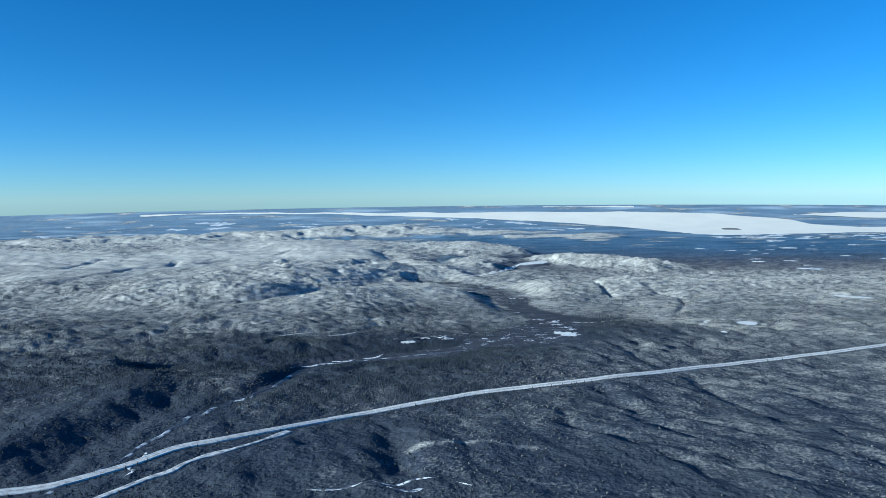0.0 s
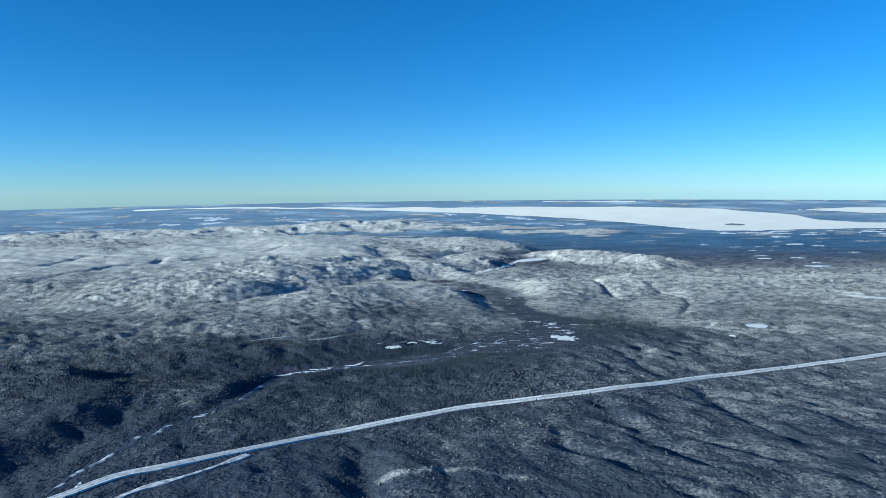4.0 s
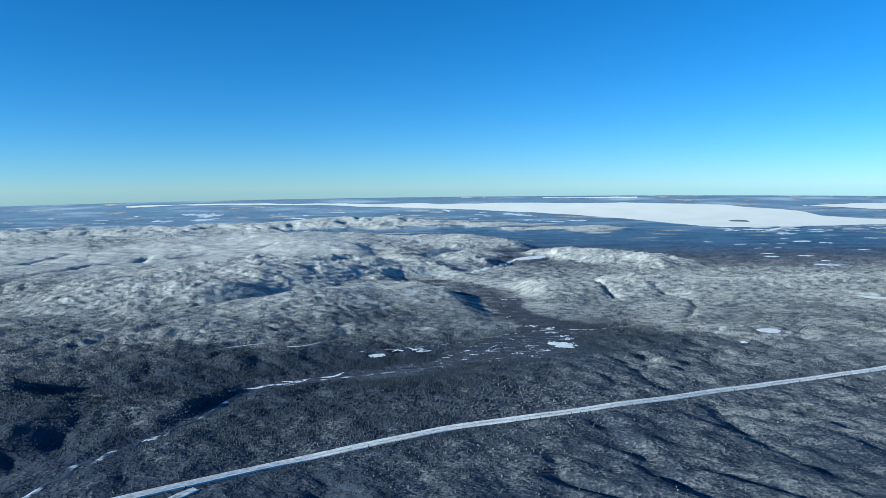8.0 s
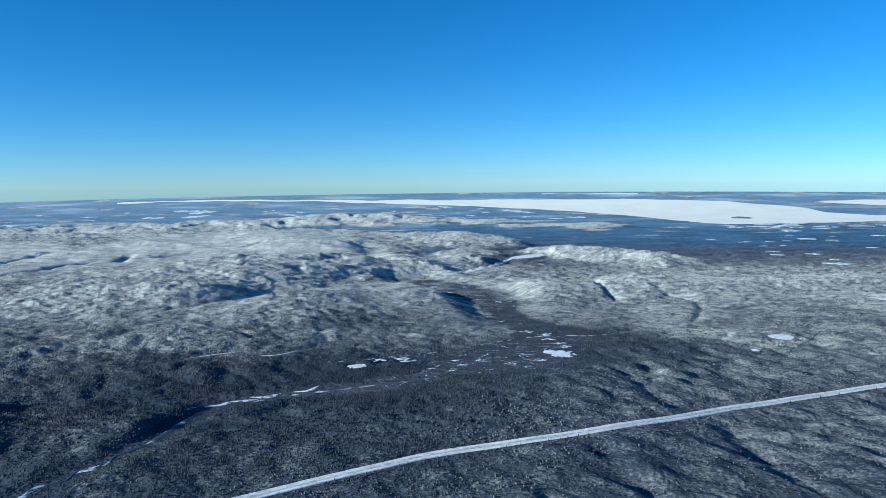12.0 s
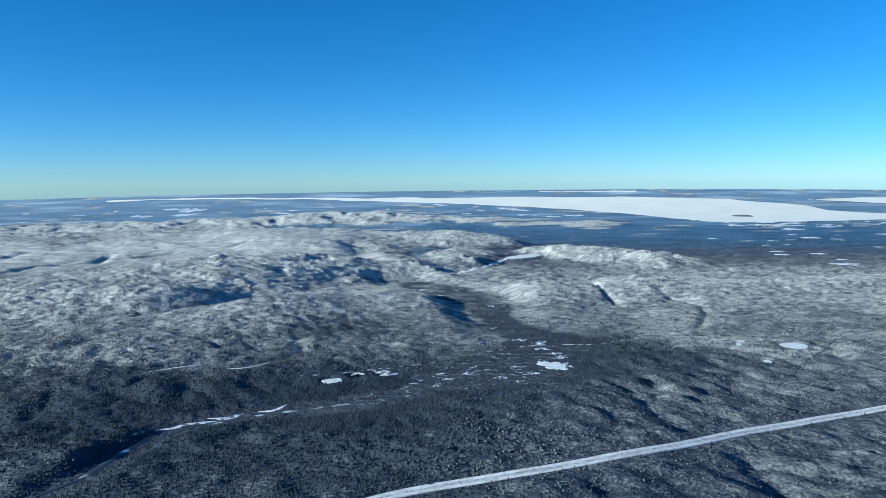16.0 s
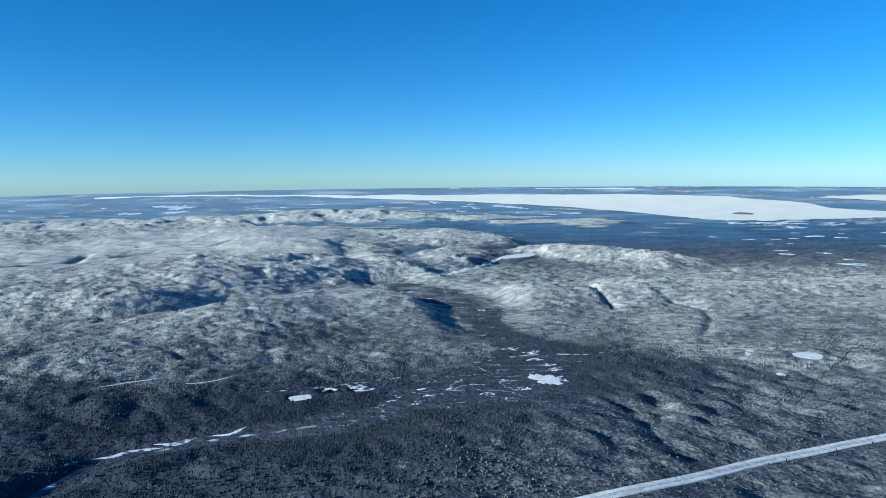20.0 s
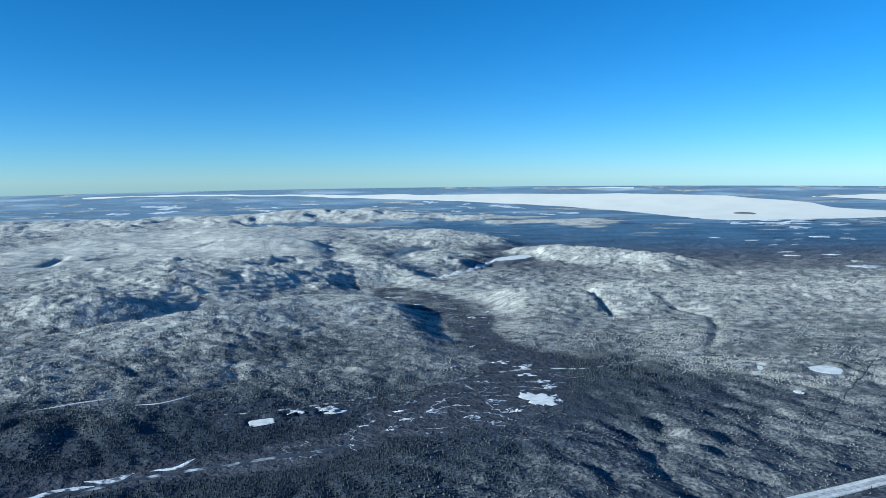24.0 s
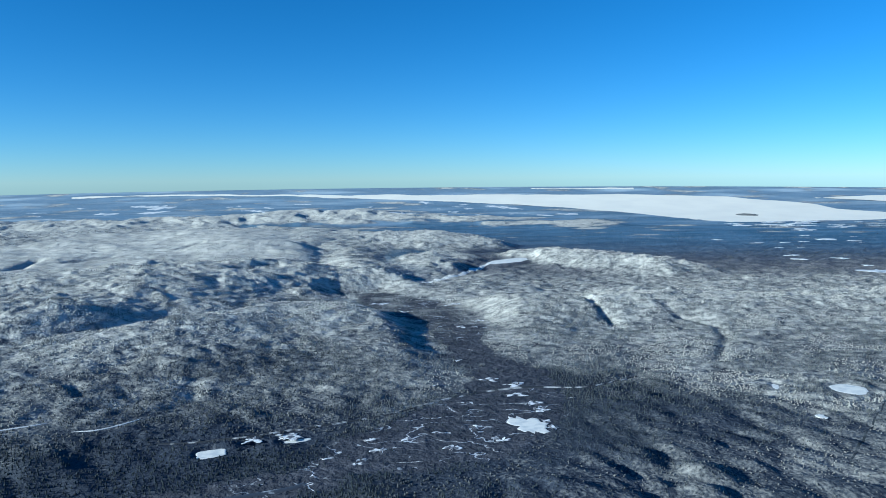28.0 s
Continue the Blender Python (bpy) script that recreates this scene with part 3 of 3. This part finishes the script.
for n, (px, py) in enumerate(FAR_PONDS):
    size = (7 if py < 4060 else 9) * 6 ** dice.random()
    tagged(blob("frozen_pool", px, py, size, size * dice.uniform(0.25, 0.8), dice.uniform(-25, 25), POOL_ICE, 0.45, n + 20, py < 4000, 0.8, 0.9),
           "white frozen pool on the dark wooded plain", "pool", "frozen pools on the plain", "structure")
tagged(ribbon("stream_ice", [(96, 2030), (120, 2085), (150, 2150), (182, 2240), (225, 2350), (272, 2430)], (-8, -4, 4, 8), (0.1, 0.6, 0.6, 0.1), POND_SNOW, 8, 3, 14),
       "frozen outflow of the valley lake under white snow", "stream", kind="structure")
tagged(ribbon("river_ice", RIVER, (-2.4, -0.9, 0.9, 2.4), (0.05, 0.35, 0.35, 0.05), RIVER_ICE, 3, 6, 8), "frozen river with broken snow and dark open ice", "river", kind="structure")
for n, line in enumerate(([(-199, 969), (-188, 983), (-176, 994), (-161, 998)], [(-161, 1003), (-140, 1010), (-127, 1021)], [(-119, 1025), (-104, 1037), (-90, 1045)],
                          [(-210, 950), (-204, 962)], [(-242, 789), (-237, 798), (-233, 808)], [(-258, 752), (-254, 761)], [(-176, 989), (-161, 993), (-151, 1001)])):
    tagged(ribbon("river_ice", line, (-3.2, -1.0, 1.0, 3.2), (0.1, 0.35, 0.35, 0.1), REACH_ICE, 2.5, 5, 21 + n), "bright snow-covered reach of the frozen river", "river", "snowy reaches", "structure")
for n, line in enumerate(([(-109, 537), (-83, 537), (-64, 543)], [(-59, 544), (-39, 539), (-25, 552), (-8, 549)], [(-47, 534), (-29, 530), (-14, 536)], [(8, 544), (22, 541)])):
    tagged(ribbon("stream_ice", line, (-1.7, 0, 1.7), (0.1, 0.3, 0.1), REACH_ICE, 2, 3.5, 5 + n), "frozen stream bend with bright snow edges", "stream", kind="structure")
tagged(ribbon("stream_ice", [(-261, 562), (-256, 576), (-272, 591), (-262, 607), (-271, 629)], (-1.7, 0, 1.7), (0.1, 0.3, 0.1), REACH_ICE, 2, 3, 6),
       "narrow frozen stream crossing under the road", "stream", kind="structure")


ICE_BITS = [(182, 1348, 10, 10), (208, 1328, 11, 13), (209, 1291, 11, 7), (219, 1261, 9, 7), (226, 1239, 6, 8), (226, 1207, 4, 5),
            (229, 1190, 5, 6), (181, 1157, 8, 5), (138, 1141, 8, 7), (77, 1139, 7, 5), (100, 1162, 7, 4), (68, 1162, 6, 4),
            (-4, 1167, 9, 10), (-30, 1155, 8, 9), (150, 1821, 13, 16), (191, 1686, 9, 11), (69, 1761, 7, 9), (22, 1838, 17, 15),
            (161, 1638, 8, 10), (149, 1434, 5, 5), (122, 1315, 5, 4), (62, 1110, 6, 3), (35, 1121, 5, 2), (160, 1195, 5, 3)]
for n, (px, py, a, b) in enumerate(ICE_BITS):
    tagged(blob("ice_patch", px, py, 0.8 * a, 0.6 * b, 25 + 40 * value_noise(np.array([px]), np.array([py]), 9, 3)[0], REACH_ICE, 0.15, n + 90, thick=0.2, uneven=0.95),
           "ragged patch of snowy ice in the brown bog", "ice", "ice patches in the bog", "structure")


def bog_channels():
    """Threads of ice that wind through the bog."""
    made = 0
    while made < 9:
        x, y = dice.uniform(-80, 250), dice.uniform(1000, 1330) if made < 4 else dice.uniform(1330, 1900)
        if float(inside(np.array([x]), np.array([y]), BOG)[0]) < 6:
            continue
        line, heading = [(x, y)], dice.uniform(-0.3, 0.6)
        for _ in range(dice.randint(2, 6)):
            heading += dice.uniform(-0.9, 0.9)
            heading *= 0.7
            x, y = x + 8 * math.cos(heading), y + 8 * math.sin(heading)
            line.append((x, y))
        w = dice.uniform(0.4, 1.1)
        tagged(ribbon("bog_channel", line, (-w, 0, w), (0.1, 0.25, 0.1), REACH_ICE, 2, 1.5, made), "thin winding thread of ice in brown bog",
               "channel", "ice threads in the bog", "structure")
        made += 1


bog_channels()

# ---------------------------------------------------------------- roads
tagged(ribbon("road", ROAD, (-5.6, -5, -4.4, -3.2, -2.8, -1, 1, 2.8, 3.2, 4.4, 5, 5.6), (0, 1.3, 0.7, 0.7, 0.6, 0.6, 0.6, 0.6, 0.7, 0.7, 1.3, 0), ROAD_SNOW, 4),
       "wide snow-packed forest road with ploughed banks", "road", kind="structure")
tagged(ribbon("wheel_track", ROAD, (-1.6, 1.6), (0.72, 0.72), RUT_SNOW, 4, 0.5, 12), "worn grey wheel track along the snowy road", "wheel track", kind="structure")
tagged(ribbon("road", SIDE_ROAD, (-3.6, -3, -1.4, 1.4, 3, 3.6), (0, 0.7, 0.45, 0.45, 0.7, 0), SIDE_SNOW, 3, 1.0, 31), "narrow snow-packed side road joining the forest road", "road", kind="structure")
for line in ([(-276, 1146), (-251, 1169), (-222, 1188)], [(-192, 1169), (-168, 1179), (-147, 1208)]):
    tagged(ribbon("track", line, (-1.8, -0.8, 0.8, 1.8), (0, 0.4, 0.4, 0), ROAD_SNOW, 4, 1.2, 9), "snow-covered clearing track through frosted woods", "track", kind="structure")
tagged(ribbon("track", VALLEY_TRACK, (-2.0, -1.0, 1.0, 2.0), (0, 0.7, 0.7, 0), CAUSEWAY, 4, 1.0, 5), "narrow dark causeway track dusted with snow across the bog", "track", kind="structure")

tagged(ribbon("cutline", CUTLINE[:5], (-0.9, -0.4, 0.4, 0.9), (0.02, 0.15, 0.15, 0.02), DARK_CUT, 4, 1.0, 15), "narrow dark straight clearing through frosted woods", "clearing", kind="structure")

# ---------------------------------------------------------------- the forest
def tree_shapes(kind, seed, detail):
    """A small tree one metre high: points and triangles; birches are loose and round, spruces narrow."""
    d = random.Random(seed)
    pts, tris = [], []

    def ring(z, r, n, droop):
        base = len(pts)
        turn = d.uniform(0, 6)
        for k in range(n):
            a = turn + 2 * math.pi * k / n
            q = r * d.uniform(0.7, 1.25)
            pts.append((q * math.cos(a), q * math.sin(a), z + d.uniform(-droop, droop)))
        return list(range(base, base + n))

    def cap(loop, z, x=0.0, y=0.0):
        pts.append((x, y, z))
        for k in range(len(loop)):
            tris.append((loop[k], loop[(k + 1) % len(loop)], len(pts) - 1))

    def trunk(h, r):
        base = len(pts)
        for k in range(3):
            pts.append((r * math.cos(2.1 * k), r * math.sin(2.1 * k), -0.1))
        pts.append((0, 0, h))
        tris.extend([(base, base + 1, base + 3), (base + 1, base + 2, base + 3), (base + 2, base, base + 3)])

    if kind == "spruce":
        if detail:
            trunk(0.5, 0.04)
            cap(ring(0.10, 0.27, 5, 0.05), 0.6)
            cap(ring(0.42, 0.17, 4, 0.03), 1.0)
        else:
            cap(ring(0.05, 0.25, 5, 0.06), 1.0)
    else:
        if detail:
            trunk(0.6, 0.03)
            a, b = ring(0.25, 0.30, 5, 0.06), ring(0.62, 0.34, 5, 0.08)
            for k in range(5):
                tris.extend([(a[k], a[(k + 1) % 5], b[(k + 1) % 5]), (a[k], b[(k + 1) % 5], b[k])])
            cap(b, d.uniform(0.9, 1.0), d.uniform(-0.08, 0.08), d.uniform(-0.08, 0.08))
        else:
            b = ring(0.45, 0.42, 5, 0.12)
            cap(b, d.uniform(0.85, 1.0), d.uniform(-0.12, 0.12), d.uniform(-0.12, 0.12))
            cap(b[::-1], -0.1)
    return np.array(pts, np.float32), np.array(tris, np.int32)


def plant(name, kind, x, y, size, width, frost, mat, label, detail):
    rng = np.random.RandomState(len(x) % 1000 + 7)
    z = ground_z(x, y)
    which = rng.randint(0, 4, len(x))
    all_p, all_f, all_t, base = [], [], [], 0
    for v in range(4):
        pts, tris = tree_shapes(kind, 40 + v, detail)
        m = which == v
        n = int(m.sum())
        turn = rng.uniform(0, 6.28, n)
        c, s = np.cos(turn)[:, None], np.sin(turn)[:, None]
        w, h = (size * width)[m][:, None], size[m][:, None]
        p = np.stack([(pts[:, 0] * c - pts[:, 1] * s) * w + x[m][:, None], (pts[:, 0] * s + pts[:, 1] * c) * w + y[m][:, None], pts[:, 2] * h + z[m][:, None] - 0.2], 2)
        all_p.append(p.reshape(-1, 3))
        all_t.append((tris[None] + (np.arange(n) * len(pts))[:, None, None] + base).reshape(-1, 3))
        all_f.append(np.repeat(frost[m], len(pts)))
        base += n * len(pts)
    ob = mesh_of(name, np.concatenate(all_p), np.concatenate(all_t), mat, False, {"frost": np.concatenate(all_f)})
    return tagged(ob, label, "forest", kind="stuff")


BANDS = [  # from, to, spacing, size, detailed, where
    (-700, 430, 9.0, 1.1, False, "on the low heath"), (430, 820, 3.0, 1.0, True, "beside the snowy road"), (820, 1250, 3.3, 1.0, False, "above the frozen river"),
    (1250, 1850, 3.2, 1.0, False, "on the hoary hillsides"), (1850, 2750, 4.9, 1.2, False, "on the far slopes"),
    (2750, 3980, 9.5, 1.6, False, "on distant hills"),
]


def build_forest():
    rng = np.random.RandomState(11)
    for y0, y1, step, scale, detail, where in BANDS:
        gx, gy = np.meshgrid(np.arange(-max(0.66 * y1, 600) - 60, max(0.66 * y1, 600) + 140, step), np.arange(y0, y1, step))
        x, y = gx.ravel() + rng.uniform(-0.6, 0.6, gx.size) * step, gy.ravel() + rng.uniform(-0.6, 0.6, gx.size) * step
        keep = np.abs(x - 40) < np.maximum(0.645 * y + 40, 640)
        x, y = x[keep], y[keep]
        frost, bog, plain, dense, lake = cover(x, y)
        stand = fbm(x * 0.6 + 0.25 * y, y * 1.15, 52, 77, 3) + 0.30 * smooth(-relief(x, y), -14, -4) - 0.35 * smooth(-y, -900, -600) - 0.45 * smooth(x, 40, 200) * (1 - smooth(y, 1050, 1250))
        for px, py, wide, deep in ((-150, 1345, 130, 55), (-55, 1405, 110, 70), (40, 1350, 90, 70), (285, 1230, 60, 90), (-110, 870, 110, 50), (-120, 1050, 140, 65), (60, 1060, 150, 45)):
            stand = stand + 0.8 * np.exp(-((x - px) / wide) ** 2 - ((y - py) / deep) ** 2)
        grove = np.exp(-((x + 45) / 75) ** 2 - ((y - 1395) / 75) ** 2)
        stand = stand + 0.8 * grove
        fir = stand + rng.uniform(-0.2, 0.2, len(x)) > 0.2 + 0.2 * smooth(frost, 0.4, 0.65)
        dense = dense * np.where(fir, 1.0 - 0.45 * smooth(-y, -950, -750), 0.36 - 0.14 * smooth(-y, -950, -750) + 0.34 * smooth(frost, 0.25, 0.5)) * (1 - (0.97 if y0 > 2600 else 0.75) * plain)
        dense = dense * (1 - 0.7 * smooth(-y, -830, -690)) * (1 - 0.45 * smooth(x, 60, 200) * (1 - smooth(y, 950, 1150)))
        clump = smooth(fbm(x * 0.8, y, 15 * scale, 33, 2), -0.55, 0.55)
        dense = dense * (1 - smooth(frost, 0.3, 0.55) * smooth(-clump, -0.35, -0.1) * 0.85)
        clear = np.minimum.reduce([to_line(x, y, ROAD)[0] - 4.5, to_line(x, y, SIDE_ROAD)[0] - 1, to_line(x, y, TRACK)[0],
                                   to_line(x, y, VALLEY_TRACK)[0] + 2, to_line(x, y, CUTLINE)[0] + 2.5, to_line(x, y, RIVER)[0] - 4])
        for px, py, a, b, turn, _ in PONDS:
            c, s = math.cos(radians(turn)), math.sin(radians(turn))
            u, v = (x - px) * c + (y - py) * s, (y - py) * c - (x - px) * s
            clear = np.minimum(clear, (np.hypot(u / a, v / b) - 1) * min(a, b) - 1.5)
        keep = (rng.uniform(0, 1, len(x)) < dense) & (clear > 4) & (lake < 0.01)
        x, y, frost, fir, clump, grove = x[keep], y[keep], frost[keep], fir[keep], clump[keep], grove[keep]
        size = scale * rng.uniform(1.6, 3.1, len(x)) * (1 - smooth(frost, 0.22, 0.5) * (0.25 - 0.2 * clump))
        size = size * (1 - 0.3 * smooth(x, 100, 250) * (1 - smooth(y, 1150, 1300)))
        hoar = np.clip(frost * 1.1 + rng.uniform(-0.06, 0.06, len(x)), 0, 1)
        hoar = hoar * (1 - 0.6 * grove)
        plant("spruce_forest", "spruce", x[fir], y[fir], size[fir] * 0.95, np.full(fir.sum(), 1.3), hoar[fir] * 0.35, SPRUCE,
              "dark spruces dusted with hoarfrost " + where, detail)
        plant("birch_forest", "birch", x[~fir], y[~fir], size[~fir] * 0.85, np.full((~fir).sum(), 1.2), hoar[~fir], BIRCH,
              "bare birches furred with hoarfrost " + where, detail)


build_forest()


# ---------------------------------------------------------------- the wooded island in the lake
def build_island():
    ang = np.linspace(0, 2 * math.pi, 41)[:-1]
    points = []
    for r, h in ((1.0, -1.5), (0.97, 0.6), (0.8, 2.2), (0.45, 3.4), (0.0, 4.0)):
        wave = 1 + 0.15 * value_noise(np.cos(ang) * 3, np.sin(ang) * 3, 1.0, 6)
        px, py = 1647 + 54 * r * wave * np.cos(ang), 4052 + 40 * r * wave * np.sin(ang)
        points.append(np.stack([px, py, rise(px, py) + 1 + h], 1))
    p = np.array(points)
    p = np.concatenate([p, p[:, :1]], 1)
    return mesh_of("island", p.reshape(-1, 3), grid_faces(*p.shape[:2]), SPRUCE, True, {"frost": np.full(p.shape[0] * p.shape[1], 0.45)})


tagged(build_island(), "low dark wooded island in the white lake", "island", kind="structure")


# ---------------------------------------------------------------- single spruces along the road
def part(name, bm, mat, parent, label=""):
    me = bpy.data.meshes.new(name)
    bm.to_mesh(me)
    bm.free()
    me.materials.append(mat)
    ob = new(name, me)
    ob.parent = parent
    return tagged(ob, label)


def build_spruce():
    """A slim snowy spruce, four metres high: trunk with limbs, and a crown of drooping whorls."""
    d = random.Random(8)
    tree = new("spruce_tree")
    bm = bmesh.new()
    bmesh.ops.create_cone(bm, cap_ends=True, segments=7, radius1=0.11, radius2=0.02, depth=3.9, matrix=Matrix.Translation((0, 0, 1.9)))
    for k in range(16):
        z, a = 0.5 + 0.2 * k, 2.4 * k
        reach = 0.85 * (1 - z / 4.2)
        tip = Vector((reach * math.cos(a), reach * math.sin(a), z - 0.15))
        base = Vector((0, 0, z))
        m = Matrix.Translation((base + tip) / 2) @ (tip - base).to_track_quat("Z", "Y").to_matrix().to_4x4()
        bmesh.ops.create_cone(bm, cap_ends=False, segments=3, radius1=0.03, radius2=0.008, depth=(tip - base).length, matrix=m)
    part("trunk", bm, SPRUCE, tree, "grey-brown bark with short limbs")
    bm = bmesh.new()
    for level in range(9):
        z = 0.45 + 0.4 * level
        r = 1.0 * (1 - level / 9.6)
        top = bm.verts.new((0, 0, z + 0.62))
        loop = []
        for k in range(12):
            a = 2 * math.pi * k / 12 + 0.4 * level
            q = r * (d.uniform(0.85, 1.1) if k % 2 else d.uniform(0.45, 0.6))
            loop.append(bm.verts.new((q * math.cos(a), q * math.sin(a), z - (0.16 if k % 2 else 0.0) + d.uniform(-0.05, 0.05))))
        for k in range(12):
            bm.faces.new((loop[k], loop[(k + 1) % 12], top))
    part("crown", bm, SPRUCE, tree, "drooping needle whorls with light hoarfrost")
    return tagged(tree, "slim dark spruce beside the snow-packed road", "tree", "spruces along the road")


def line_road():
    first = build_spruce()
    x, y, dx, dy = resample(ROAD, 9.0)
    made = 0
    for k in range(6, len(x) - 2):
        for side in (-1, 1):
            if dice.random() < 0.42:
                continue
            off = side * dice.uniform(7.2, 11)
            px, py = x[k] + dy[k] * off + dice.uniform(-3, 3), y[k] - dx[k] * off + dice.uniform(-3, 3)
            m = Matrix.Translation((px, py, float(ground_z(px, py)) - 0.15)) @ Matrix.Rotation(dice.uniform(0, 6), 4, "Z") @ Matrix.Scale(dice.uniform(0.55, 0.95), 4)
            if made == 0:
                first.matrix_basis = m
            else:
                ob = copy_thing(first, m)
                ob.scale = m.to_scale()
            made += 1


line_road()
